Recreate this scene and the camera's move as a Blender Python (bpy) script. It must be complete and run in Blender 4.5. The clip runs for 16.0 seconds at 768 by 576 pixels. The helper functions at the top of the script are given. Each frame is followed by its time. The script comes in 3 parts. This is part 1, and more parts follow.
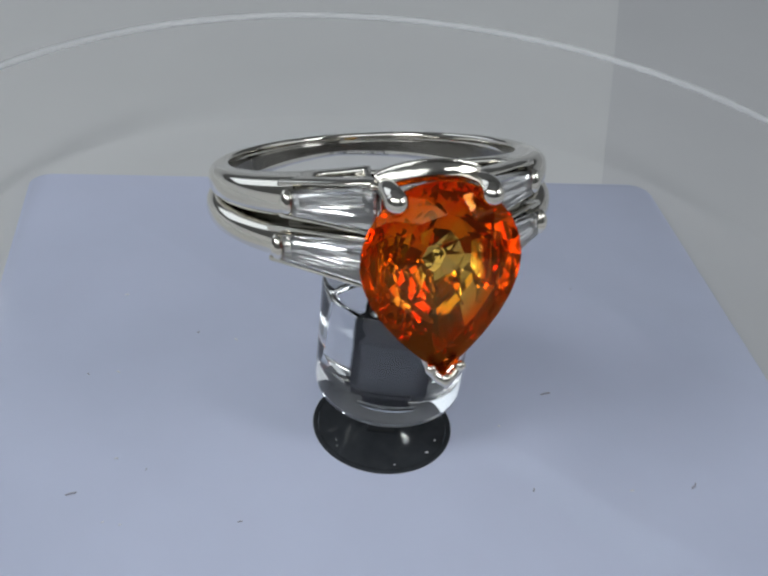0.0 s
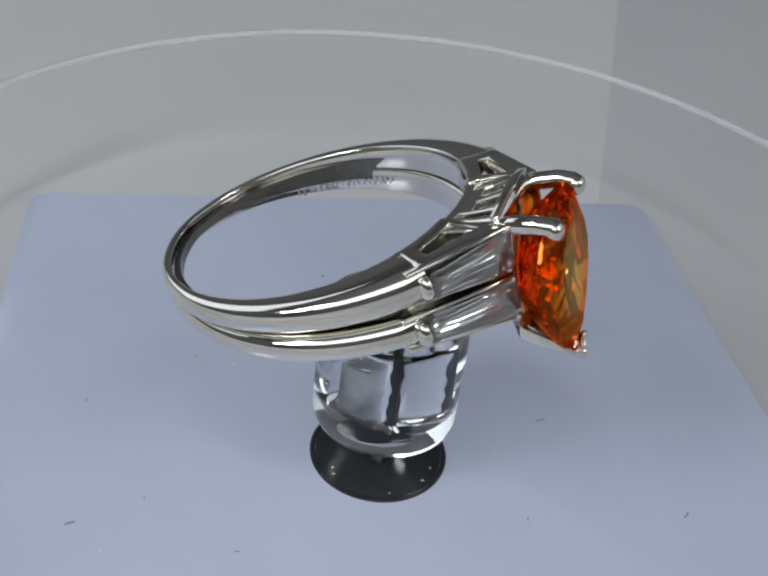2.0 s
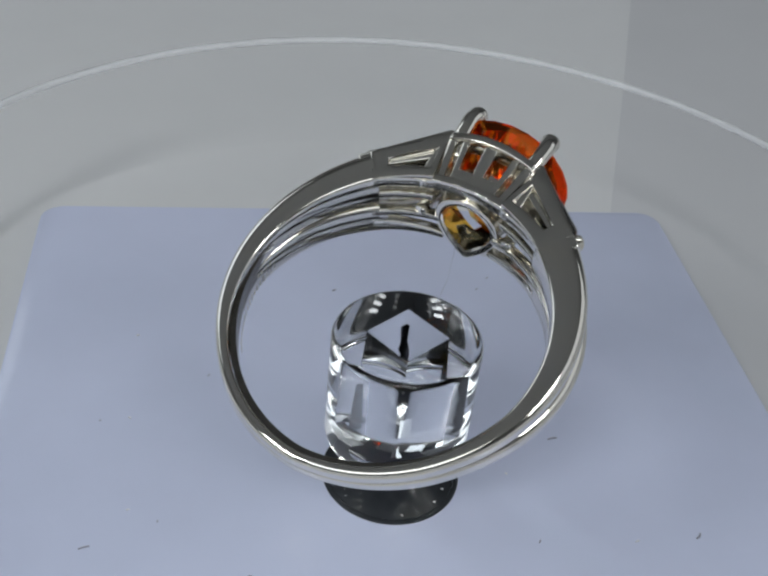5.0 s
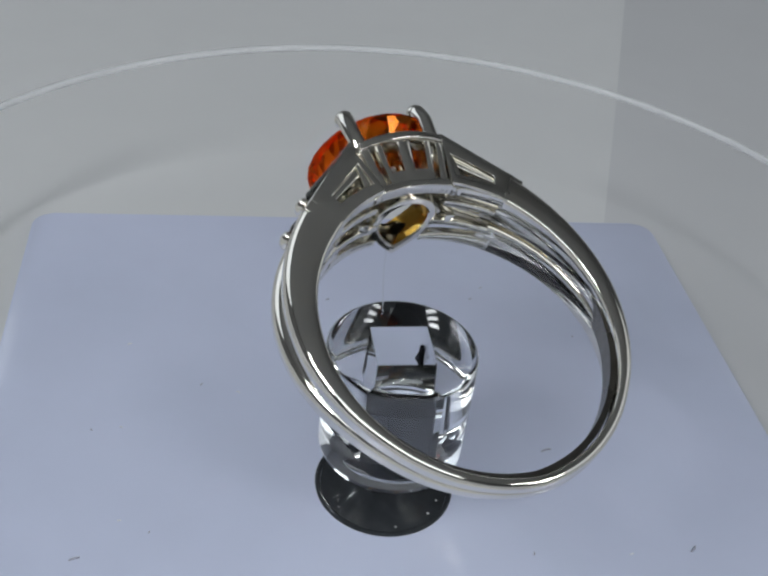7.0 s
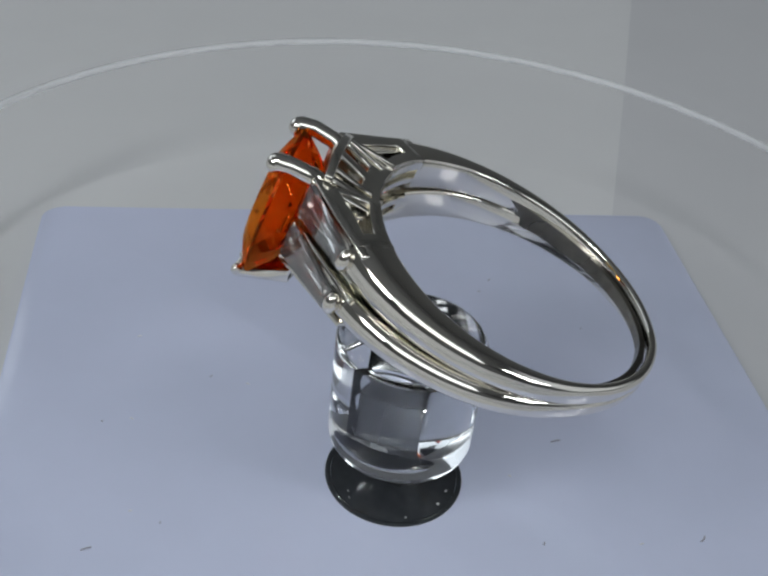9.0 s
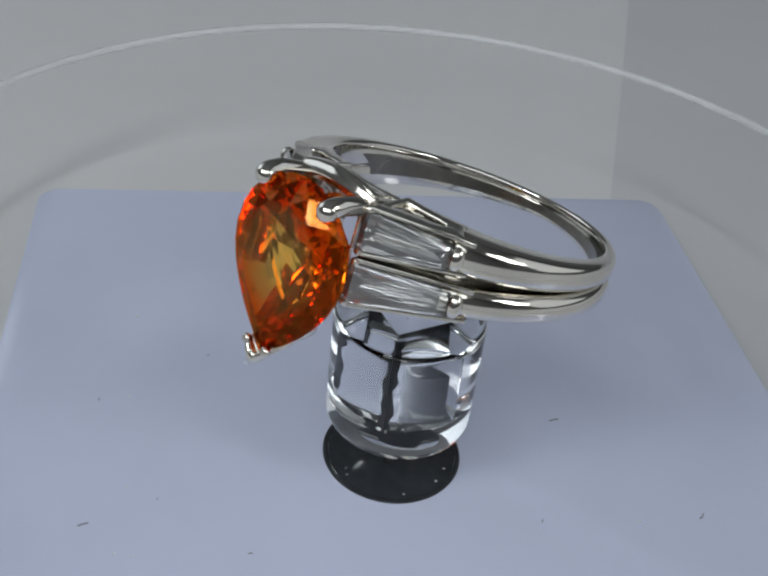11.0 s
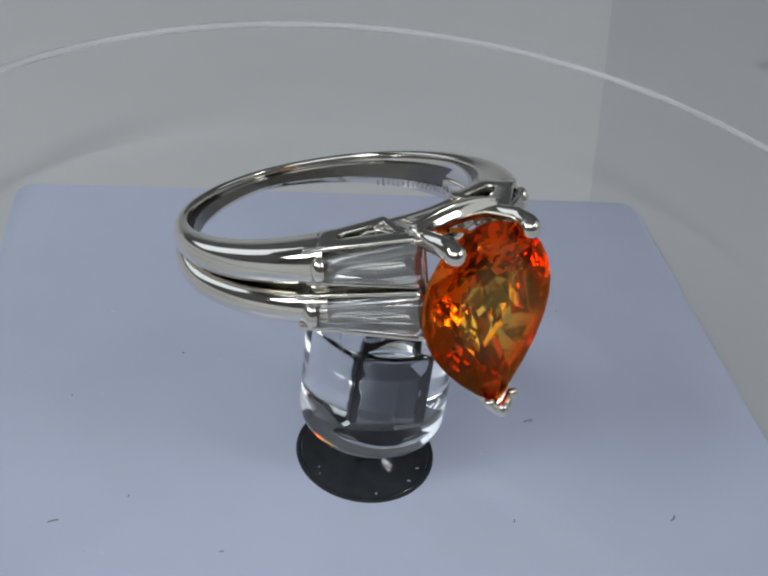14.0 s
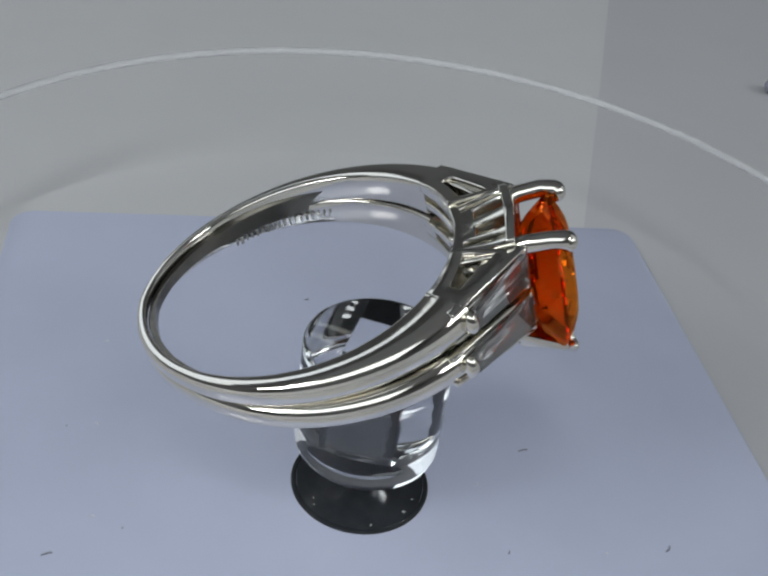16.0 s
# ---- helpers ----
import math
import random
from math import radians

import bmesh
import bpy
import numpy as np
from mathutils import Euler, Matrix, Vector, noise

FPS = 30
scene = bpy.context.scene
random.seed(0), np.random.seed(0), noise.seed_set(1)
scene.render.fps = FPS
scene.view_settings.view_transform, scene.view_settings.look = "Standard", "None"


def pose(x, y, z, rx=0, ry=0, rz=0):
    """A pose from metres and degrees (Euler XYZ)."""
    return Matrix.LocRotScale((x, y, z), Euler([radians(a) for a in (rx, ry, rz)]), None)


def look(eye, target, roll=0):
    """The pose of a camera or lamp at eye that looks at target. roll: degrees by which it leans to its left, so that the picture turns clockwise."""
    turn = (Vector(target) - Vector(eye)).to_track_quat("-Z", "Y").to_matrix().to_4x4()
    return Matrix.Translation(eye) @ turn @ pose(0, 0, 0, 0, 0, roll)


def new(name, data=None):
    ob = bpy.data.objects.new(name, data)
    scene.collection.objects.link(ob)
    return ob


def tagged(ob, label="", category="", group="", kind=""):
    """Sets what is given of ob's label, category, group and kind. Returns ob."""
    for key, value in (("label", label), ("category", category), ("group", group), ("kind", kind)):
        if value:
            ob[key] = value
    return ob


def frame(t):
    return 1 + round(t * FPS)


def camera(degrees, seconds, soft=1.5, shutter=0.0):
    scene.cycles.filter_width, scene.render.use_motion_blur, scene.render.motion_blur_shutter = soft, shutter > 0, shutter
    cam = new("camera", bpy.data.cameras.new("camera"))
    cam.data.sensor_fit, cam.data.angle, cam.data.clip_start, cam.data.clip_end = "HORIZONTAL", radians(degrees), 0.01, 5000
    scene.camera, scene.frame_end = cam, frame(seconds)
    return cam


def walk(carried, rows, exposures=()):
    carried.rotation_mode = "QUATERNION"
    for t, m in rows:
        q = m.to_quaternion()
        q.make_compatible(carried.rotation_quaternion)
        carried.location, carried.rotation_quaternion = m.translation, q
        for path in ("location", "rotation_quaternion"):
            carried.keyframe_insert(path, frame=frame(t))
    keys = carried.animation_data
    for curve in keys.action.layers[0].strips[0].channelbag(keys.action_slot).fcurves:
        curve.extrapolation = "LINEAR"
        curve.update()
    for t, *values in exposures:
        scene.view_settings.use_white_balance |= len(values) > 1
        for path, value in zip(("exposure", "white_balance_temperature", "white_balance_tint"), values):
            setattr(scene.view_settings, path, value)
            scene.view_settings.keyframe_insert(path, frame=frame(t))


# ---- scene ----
# All sizes below are in millimetres; MM turns them into metres.
MM = 0.001

# ---- camera ----
cam = camera(40.26, 16.0, soft=2.5)
CAMERA_ROWS = (
    (0.0, -0.460, -52.101, 48.389, 54.277, -5.341, 4.326),
    (0.5, -0.515, -51.722, 49.424, 53.288, -5.353, 4.322),
    (1.0, -0.598, -51.570, 49.169, 53.454, -5.429, 4.121),
    (1.5, -0.791, -51.753, 48.871, 53.809, -5.510, 4.014),
    (2.0, -0.640, -51.158, 50.687, 53.871, -5.616, 4.414),
    (2.5, -1.530, -50.192, 53.186, 53.437, -4.946, 4.662),
    (3.0, -1.159, -49.865, 53.374, 52.953, -5.062, 4.928),
    (3.5, -0.993, -49.601, 53.501, 52.844, -4.720, 5.106),
    (4.0, -0.875, -49.661, 53.063, 52.776, -4.729, 5.112),
    (6.3, -0.937, -49.247, 52.606, 53.178, -5.542, 4.459),
    (6.5, -0.859, -49.146, 52.800, 53.133, -5.537, 4.743),
    (7.0, -1.290, -49.255, 52.585, 53.355, -5.699, 4.572),
    (7.5, -1.438, -49.153, 52.561, 53.331, -5.614, 4.603),
    (8.0, -1.271, -49.381, 52.542, 53.355, -5.575, 4.616),
    (8.5, -1.397, -49.485, 52.498, 53.267, -5.410, 4.654),
    (9.0, -1.503, -49.627, 52.299, 53.195, -5.427, 4.751),
    (9.2, -1.624, -49.542, 52.276, 53.092, -5.459, 4.729),
    (11.3, -1.313, -50.412, 50.879, 53.207, -5.544, 4.639),
    (11.5, -1.592, -50.265, 51.047, 53.174, -5.661, 4.592),
    (12.0, -1.113, -50.391, 50.978, 53.110, -5.724, 4.786),
    (12.5, -0.705, -50.612, 50.898, 53.197, -5.810, 4.768),
    (13.0, -0.906, -50.355, 50.826, 52.960, -6.076, 4.707),
    (13.5, -0.742, -50.217, 50.878, 52.850, -6.035, 4.679),
    (14.0, -0.672, -50.316, 51.003, 53.196, -6.546, 4.427),
    (14.5, -0.680, -50.176, 51.265, 53.382, -6.692, 4.196),
    (15.0, -0.670, -49.968, 51.473, 53.630, -6.724, 4.172),
    (15.5, -0.410, -50.188, 51.711, 54.004, -6.913, 4.243),
    (16.0, -0.714, -49.826, 51.836, 54.100, -6.652, 4.231),
)
walk(cam, [(t, pose(x * MM, y * MM, z * MM, rx, ry, rz)) for t, x, y, z, rx, ry, rz in CAMERA_ROWS],
     exposures=((0.0, -0.08), (4.0, -0.08), (6.5, -0.06), (8.5, -0.06), (9.0, -0.16), (16.0, -0.19)))

# ---- light ----
world = bpy.data.worlds.new("room_air")
world.use_nodes = True
scene.world = world
world.node_tree.nodes["Background"].inputs["Color"].default_value = (0.62, 0.68, 0.80, 1)
world.node_tree.nodes["Background"].inputs["Strength"].default_value = 0.05


def area_lamp(name, eye, target, width, height, watts, colour):
    lamp = bpy.data.lights.new(name, "AREA")
    lamp.shape, lamp.size, lamp.size_y = "RECTANGLE", width, height
    lamp.energy, lamp.color = watts, colour
    ob = new(name, lamp)
    ob.matrix_world = look(eye, target)
    return ob


# two desk lamps of three short tubes each, to either side of the camera
def desk_lamp(direction, far, watts):
    d = Vector(direction).normalized()
    across = d.cross(Vector((0, 0, 1))).normalized()
    over = across.cross(d).normalized()
    for i in (-1, 0, 1):
        eye = d * far + over * 0.05 * i
        area_lamp("tube_light", eye, (0, 0, 0.01), 0.12, 0.022, watts, (0.93, 0.97, 1.0))


desk_lamp((-0.62, -0.48, 0.66), 0.42, 0.175)
desk_lamp((0.74, -0.30, 0.60), 0.46, 0.125)
# large soft fills on three sides of the dim room, added; no windows known
area_lamp("fill_light", (-1.6, 0.9, 0.75), (0, 0, 0), 1.6, 1.2, 7.0, (0.84, 0.92, 1.0))
area_lamp("fill_light", (1.6, 0.2, 0.75), (0, 0, 0), 1.6, 1.1, 3.3, (0.90, 0.95, 1.0))
area_lamp("fill_light", (-0.1, -1.35, 1.4), (0, 0, 0), 2.0, 1.1, 14.2, (0.90, 0.96, 1.0))


# ---- materials ----
def material(name, base, rough, metal=0.0, vary=0.06, grain=400.0, bump=0.0, coat=0.0, worn=None):
    m = bpy.data.materials.new(name)
    m.use_nodes = True
    nt = m.node_tree
    b = nt.nodes["Principled BSDF"]
    b.inputs["Metallic"].default_value = metal
    b.inputs["Coat Weight"].default_value = coat
    b.inputs["Coat Roughness"].default_value = 0.05
    tc = nt.nodes.new("ShaderNodeTexCoord")
    fine, wide = nt.nodes.new("ShaderNodeTexNoise"), nt.nodes.new("ShaderNodeTexNoise")
    fine.inputs["Scale"].default_value, wide.inputs["Scale"].default_value = grain, grain / 14
    for node in (fine, wide):
        node.inputs["Detail"].default_value = 3
        nt.links.new(tc.outputs["Object"], node.inputs["Vector"])
    add = nt.nodes.new("ShaderNodeMath")
    nt.links.new(fine.outputs["Fac"], add.inputs[0])
    nt.links.new(wide.outputs["Fac"], add.inputs[1])
    ramp = nt.nodes.new("ShaderNodeMapRange")
    ramp.inputs["From Min"].default_value, ramp.inputs["From Max"].default_value = 0.6, 1.4
    nt.links.new(add.outputs[0], ramp.inputs["Value"])
    mix = nt.nodes.new("ShaderNodeMix")
    mix.data_type = "RGBA"
    mix.inputs["A"].default_value = (*[max(0, c * (1 - vary)) for c in base], 1)
    mix.inputs["B"].default_value = (*[min(1, c * (1 + vary)) for c in (worn or base)], 1)
    nt.links.new(ramp.outputs["Result"], mix.inputs["Factor"])
    nt.links.new(mix.outputs["Result"], b.inputs["Base Color"])
    rr = nt.nodes.new("ShaderNodeMapRange")
    rr.inputs["To Min"].default_value, rr.inputs["To Max"].default_value = rough * 0.75, rough * 1.25
    nt.links.new(wide.outputs["Fac"], rr.inputs["Value"])
    nt.links.new(rr.outputs["Result"], b.inputs["Roughness"])
    if bump:
        bp = nt.nodes.new("ShaderNodeBump")
        bp.inputs["Strength"].default_value, bp.inputs["Distance"].default_value = bump, 0.0001
        nt.links.new(fine.outputs["Fac"], bp.inputs["Height"])
        nt.links.new(bp.outputs["Normal"], b.inputs["Normal"])
    return m


def clear(name, colour, ior, rough=0.0):
    m = bpy.data.materials.new(name)
    m.use_nodes = True
    nt = m.node_tree
    nt.nodes.remove(nt.nodes["Principled BSDF"])
    g = nt.nodes.new("ShaderNodeBsdfGlass")
    g.inputs["Color"].default_value, g.inputs["IOR"].default_value, g.inputs["Roughness"].default_value = (*colour, 1), ior, rough
    nt.links.new(g.outputs["BSDF"], nt.nodes["Material Output"].inputs["Surface"])
    return m


GOLD = material("polished_white_gold", (0.80, 0.785, 0.75), 0.075, 1.0, 0.05, 500, 0.10, worn=(0.76, 0.72, 0.63))
CAST = material("cast_white_gold", (0.76, 0.745, 0.71), 0.12, 1.0, 0.10, 650, 0.45, worn=(0.72, 0.69, 0.61))
# dark base puts the shade of the deep groove into the seam's colour
SEAM = material("shaded_dull_solder", (0.20, 0.19, 0.17), 0.26, 1.0, 0.15, 1500, 0.3)
SAPPHIRE = clear("orange_sapphire", (1.0, 0.45, 0.06), 1.77)
nt = SAPPHIRE.node_tree  # a yellow heart in an orange stone: light's shorter path mid-stone, as colour
tc, mp = nt.nodes.new("ShaderNodeTexCoord"), nt.nodes.new("ShaderNodeMapping")
mp.inputs["Location"].default_value, mp.inputs["Scale"].default_value = (0, 0, 0.21), (240, 0, 200)
ln, rp, ns = nt.nodes.new("ShaderNodeVectorMath"), nt.nodes.new("ShaderNodeValToRGB"), nt.nodes.new("ShaderNodeTexNoise")
ln.operation = "LENGTH"
ns.inputs["Scale"].default_value = 500
wb = nt.nodes.new("ShaderNodeMath")
wb.operation, wb.inputs[1].default_value = "MULTIPLY_ADD", 0.3
rp.color_ramp.elements[0].position, rp.color_ramp.elements[0].color = 0.60, (0.93, 0.74, 0.33, 1)
rp.color_ramp.elements[1].position, rp.color_ramp.elements[1].color = 0.88, (1.0, 0.29, 0.034, 1)
nt.links.new(tc.outputs["Object"], mp.inputs["Vector"])
nt.links.new(tc.outputs["Object"], ns.inputs["Vector"])
nt.links.new(mp.outputs["Vector"], ln.inputs[0])
nt.links.new(ns.outputs["Fac"], wb.inputs[0])
nt.links.new(ln.outputs["Value"], wb.inputs[2])
nt.links.new(wb.outputs[0], rp.inputs["Fac"])
nt.links.new(rp.outputs["Color"], nt.nodes["Glass BSDF"].inputs["Color"])
pb, ms = nt.nodes.new("ShaderNodeBsdfPrincipled"), nt.nodes.new("ShaderNodeMixShader")  # a small diffuse orange share, which evens out the facets
pb.inputs["Base Color"].default_value, pb.inputs["Roughness"].default_value = (0.62, 0.17, 0.025, 1), 0.06
pb.inputs["IOR"].default_value, ms.inputs["Fac"].default_value = 1.77, 0.035
nt.links.new(nt.nodes["Glass BSDF"].outputs[0], ms.inputs[1])
nt.links.new(pb.outputs[0], ms.inputs[2])
nt.links.new(ms.outputs[0], nt.nodes["Material Output"].inputs["Surface"])
DIAMOND = clear("diamond", (0.99, 0.99, 0.99), 2.42)
nt = DIAMOND.node_tree  # a little white scatter, added in place of the stones' bright light return
pb, ms = nt.nodes.new("ShaderNodeBsdfPrincipled"), nt.nodes.new("ShaderNodeMixShader")
pb.inputs["Base Color"].default_value, pb.inputs["Roughness"].default_value = (0.9, 0.91, 0.92, 1), 0.15
ms.inputs["Fac"].default_value = 0.05
nt.links.new(nt.nodes["Glass BSDF"].outputs[0], ms.inputs[1])
nt.links.new(pb.outputs[0], ms.inputs[2])
nt.links.new(ms.outputs[0], nt.nodes["Material Output"].inputs["Surface"])
ACRYLIC = clear("clear_acrylic", (0.985, 0.99, 0.99), 1.49)
HUB = material("dark_hub_plastic", (0.030, 0.033, 0.037), 0.06, 0, 0.3, 900, 0.008)
CORE = material("dull_dark_core", (0.022, 0.024, 0.027), 0.12, 0, 0.15, 300)
CARD = material("lilac_gloss_card", (0.63, 0.67, 0.84), 0.16, 0, 0.035, 160, 0.0, 0.3)


def thin_clear(name, body, gloss, ior=1.35):
    """Thin clear plastic: light passes straight on, the surface shines, and a share of it is milky."""
    m = bpy.data.materials.new(name)
    m.use_nodes = True
    nt = m.node_tree
    b = nt.nodes["Principled BSDF"]
    b.inputs["Base Color"].default_value, b.inputs["Roughness"].default_value = (0.78, 0.80, 0.82, 1), 0.25
    tr, gl, fr = nt.nodes.new("ShaderNodeBsdfTransparent"), nt.nodes.new("ShaderNodeBsdfGlossy"), nt.nodes.new("ShaderNodeFresnel")
    tr.inputs["Color"].default_value = (0.998, 0.998, 0.998, 1)
    gl.inputs["Roughness"].default_value, fr.inputs["IOR"].default_value = gloss, ior
    m1, m2 = nt.nodes.new("ShaderNodeMixShader"), nt.nodes.new("ShaderNodeMixShader")
    m1.inputs["Fac"].default_value = body
    nt.links.new(tr.outputs[0], m1.inputs[1])
    nt.links.new(b.outputs[0], m1.inputs[2])
    nt.links.new(fr.outputs[0], m2.inputs["Fac"])
    nt.links.new(m1.outputs[0], m2.inputs[1])
    nt.links.new(gl.outputs[0], m2.inputs[2])
    nt.links.new(m2.outputs[0], nt.nodes["Material Output"].inputs["Surface"])
    return m


PLASTIC = thin_clear("clear_plastic", 0.004, 0.25, 1.03)
LIP = thin_clear("milky_plastic_lip", 0.31, 0.3, 1.06)
LIP.node_tree.nodes["Principled BSDF"].inputs["Specular IOR Level"].default_value = 1.0
LIP.node_tree.nodes["Principled BSDF"].inputs["Base Color"].default_value = (0.93, 0.94, 0.95, 1)
TABLE = material("white_table_laminate", (0.575, 0.575, 0.585), 0.5, 0, 0.03, 60, 0.02)
# a tone lighter than TABLE, so the ground turns darker past the sheet's edge
PALE_SHEET = material("pale_ground", (0.655, 0.655, 0.655), 0.6, 0, 0.02, 150, 0.02)
WALL = material("grey_wall_paint", (0.34, 0.34, 0.34), 0.8, 0, 0.04, 20, 0.05)
CEILING = material("pale_grey_ceiling_paint", (0.60, 0.60, 0.60), 0.85, 0, 0.03, 20, 0.05)
DUST = material("dark_dust", (0.30, 0.30, 0.36), 0.9)
FLUFF = material("pale_dust", (0.8, 0.8, 0.82), 0.9)
STAMP = material("stamped_mark", (0.60, 0.59, 0.56), 0.35, 1.0)


# ---- mesh tools ----
def part(name, bm, mat, parent=None, label="", smooth=0.0):
    """Links a bmesh, drawn in millimetres, as one mesh object."""
    bm.normal_update()
    bmesh.ops.recalc_face_normals(bm, faces=bm.faces[:])
    bm.transform(Matrix.Scale(MM, 4))
    me = bpy.data.meshes.new(name)
    bm.to_mesh(me)
    bm.free()
    me.materials.append(mat)
    if smooth:
        me.shade_smooth()
        me.set_sharp_from_angle(angle=radians(smooth))
    ob = new(name, me)
    if parent:
        ob.parent = parent
    if label:
        tagged(ob, label)
    return ob


def loft(bm, rings, closed=False):
    """Skins a row of rings with equally many points; caps the ends unless closed."""
    vs = [[bm.verts.new(p) for p in r] for r in rings]
    n = len(vs[0])
    pairs = list(zip(vs, vs[1:])) + ([(vs[-1], vs[0])] if closed else [])
    for a, b in pairs:
        for i in range(n):
            bm.faces.new((a[i], a[(i + 1) % n], b[(i + 1) % n], b[i]))
    if not closed:
        bm.faces.new(vs[0][::-1])
        bm.faces.new(vs[-1])
    return bm


def lathe(bm, profile, n=72, centre=(0, 0), closed=False):
    """Turns a profile of (radius, height) about the upright axis."""
    rings = []
    for k in range(n):
        a = 2 * math.pi * k / n
        rings.append([(centre[0] + r * math.cos(a), centre[1] + r * math.sin(a), z) for r, z in profile])
    vs = [[bm.verts.new(p) for p in r] for r in rings]
    m = len(profile)
    for k in range(n):
        a, b = vs[k], vs[(k + 1) % n]
        for i in range(m if closed else m - 1):
            bm.faces.new((a[i], b[i], b[(i + 1) % m], a[(i + 1) % m]))
    if not closed:
        bm.faces.new([v[0] for v in vs])
        bm.faces.new([v[-1] for v in vs])
    return bm


def tube(bm, points, radii, n=14, flat=1.0):
    """A round rod along points; the ends are domed."""
    pts = [Vector(p) for p in points]
    rings = []
    up = Vector((0.31, 0.17, 0.93))
    for i, p in enumerate(pts):
        d = (pts[min(i + 1, len(pts) - 1)] - pts[max(i - 1, 0)]).normalized()
        a = d.cross(up).normalized()
        b = d.cross(a).normalized()
        rows = [(0, 1)]
        if i == 0:
            rows = [(-0.9, 0.4), (-0.55, 0.82), (0, 1)]
        if i == len(pts) - 1:
            rows = [(0, 1), (0.55, 0.82), (0.9, 0.4)]
        for s, k in rows:
            rings.append([p + d * s * radii[i] + (a * math.cos(w) * flat + b * math.sin(w)) * radii[i] * k
                          for w in (2 * math.pi * j / n for j in range(n))])
    return loft(bm, rings)


def ball(bm, centre, r, stretch=(1, 1, 1)):
    m = Matrix.Translation(centre) @ Matrix.Diagonal((*stretch, 1))
    bmesh.ops.create_uvsphere(bm, u_segments=18, v_segments=12, radius=r, matrix=m)
    return bm


def soften(bm, width, segments=2):
    bmesh.ops.bevel(bm, geom=bm.edges[:], offset=width, segments=segments, profile=0.5, affect="EDGES", clamp_overlap=True)
    return bm


def mix(a, b, t):
    return a + (b - a) * t


# ---- setting ----
def build_setting():
    bm = bmesh.new()
    bmesh.ops.create_grid(bm, x_segments=2, y_segments=2, size=600, matrix=Matrix.Translation((0, 150, -0.5)))
    bmesh.ops.solidify(bm, geom=bm.faces[:], thickness=25)
    tagged(part("table_top", bm, TABLE), "plain white laminate table top under the card", "table", kind="structure")
    for name, x, y, w, d in (("wall_north", 0, 1900, 4000, 100), ("wall_south", 0, -1900, 4000, 100),
                             ("wall_east", 1950, 0, 100, 3700), ("wall_west", -1950, 0, 100, 3700)):
        bm = bmesh.new()
        bmesh.ops.create_cube(bm, size=1, matrix=Matrix.Translation((x, y, 400)) @ Matrix.Diagonal((w, d, 2500, 1)))
        tagged(part(name, bm, WALL), "plain grey painted room wall", "wall", kind="structure")
    for name, z in (("floor", -900), ("ceiling", 1700)):
        bm = bmesh.new()
        bmesh.ops.create_cube(bm, size=1, matrix=Matrix.Translation((0, 0, z)) @ Matrix.Diagonal((4000, 3900, 98, 1)))
        tagged(part(name, bm, CEILING if name == "ceiling" else WALL), ("plain grey painted room " if name == "ceiling" else "plain grey room ") + name, name, kind="structure")


def build_tub():
    """A clear round plastic tub wall with a rolled lip, standing round the card."""
    tub = tagged(new("clear_tub"), "shallow clear round plastic tub wall with a rolled lip", "tub")
    low, high = ((0.4, 5.5), 40.7, -0.25), ((0.42, 10.4), 42.0, 7.7)

    def circle(spec, dr, dz, n=160):
        (cx, cy), r, z = spec
        return [(cx + (r + dr) * math.cos(2 * math.pi * k / n), cy + (r + dr) * math.sin(2 * math.pi * k / n), z + dz) for k in range(n)]

    bm = loft(bmesh.new(), [circle(low, -0.1, 0), circle(low, 0.1, 0), circle(high, 0.1, 0), circle(high, -0.1, 0)], closed=True)
    part("wall", bm, PLASTIC, tub, smooth=50)
    turns = [2 * math.pi * k / 12 for k in range(12)]
    bm = loft(bmesh.new(), [circle(high, 0.28 * math.cos(a), 0.3 + 0.34 * math.sin(a)) for a in turns], closed=True)
    part("lip", bm, LIP, tub, "milky rolled lip", smooth=60)


def build_backing():
    """The pale sheet over the table beside and behind the card, its edge a step in tone, and a small dark bead lying
    beyond it.
    """
    bm = bmesh.new()
    outline = [(-190, -170), (12.0, -170), (16.0, 20.0), (22.6, 66.2), (45, 230), (-190, 230)]
    loft(bm, [[(x, y, z) for x, y in outline] for z in (-0.498, -0.46)])
    tagged(part("pale_sheet", bm, PALE_SHEET), "plain pale sheet on the table, a tone lighter than the table top", "paper")
    bm = ball(bmesh.new(), (46.5, 76.8, 0.7), 1.2, (1.5, 1, 1))
    tagged(part("dark_pebble", bm, DUST, smooth=80), "small dark purple pebble lying on the table", "pebble")


def build_card():
    bm = bmesh.new()
    half, r, outline = 28.4, 1.7, []
    for k in range(4):
        cx, cy = [(1, 1), (-1, 1), (-1, -1), (1, -1)][k]
        for j in range(7):
            a = math.pi / 2 * (k + j / 6)
            outline.append((cx * (half - r) + r * math.cos(a), cy * (half - r) + r * math.sin(a)))
    loft(bm, [[(x, y, z) for x, y in outline] for z in (-0.455, 0.0)])
    soften(bm, 0.08)
    card = part("display_card", bm, CARD, smooth=40)
    card.matrix_world = pose(0.35 * MM, 4.3 * MM, 0, 0, 0, 11.4)
    tagged(card, "glossy pale lilac square card lying on the table", "card")


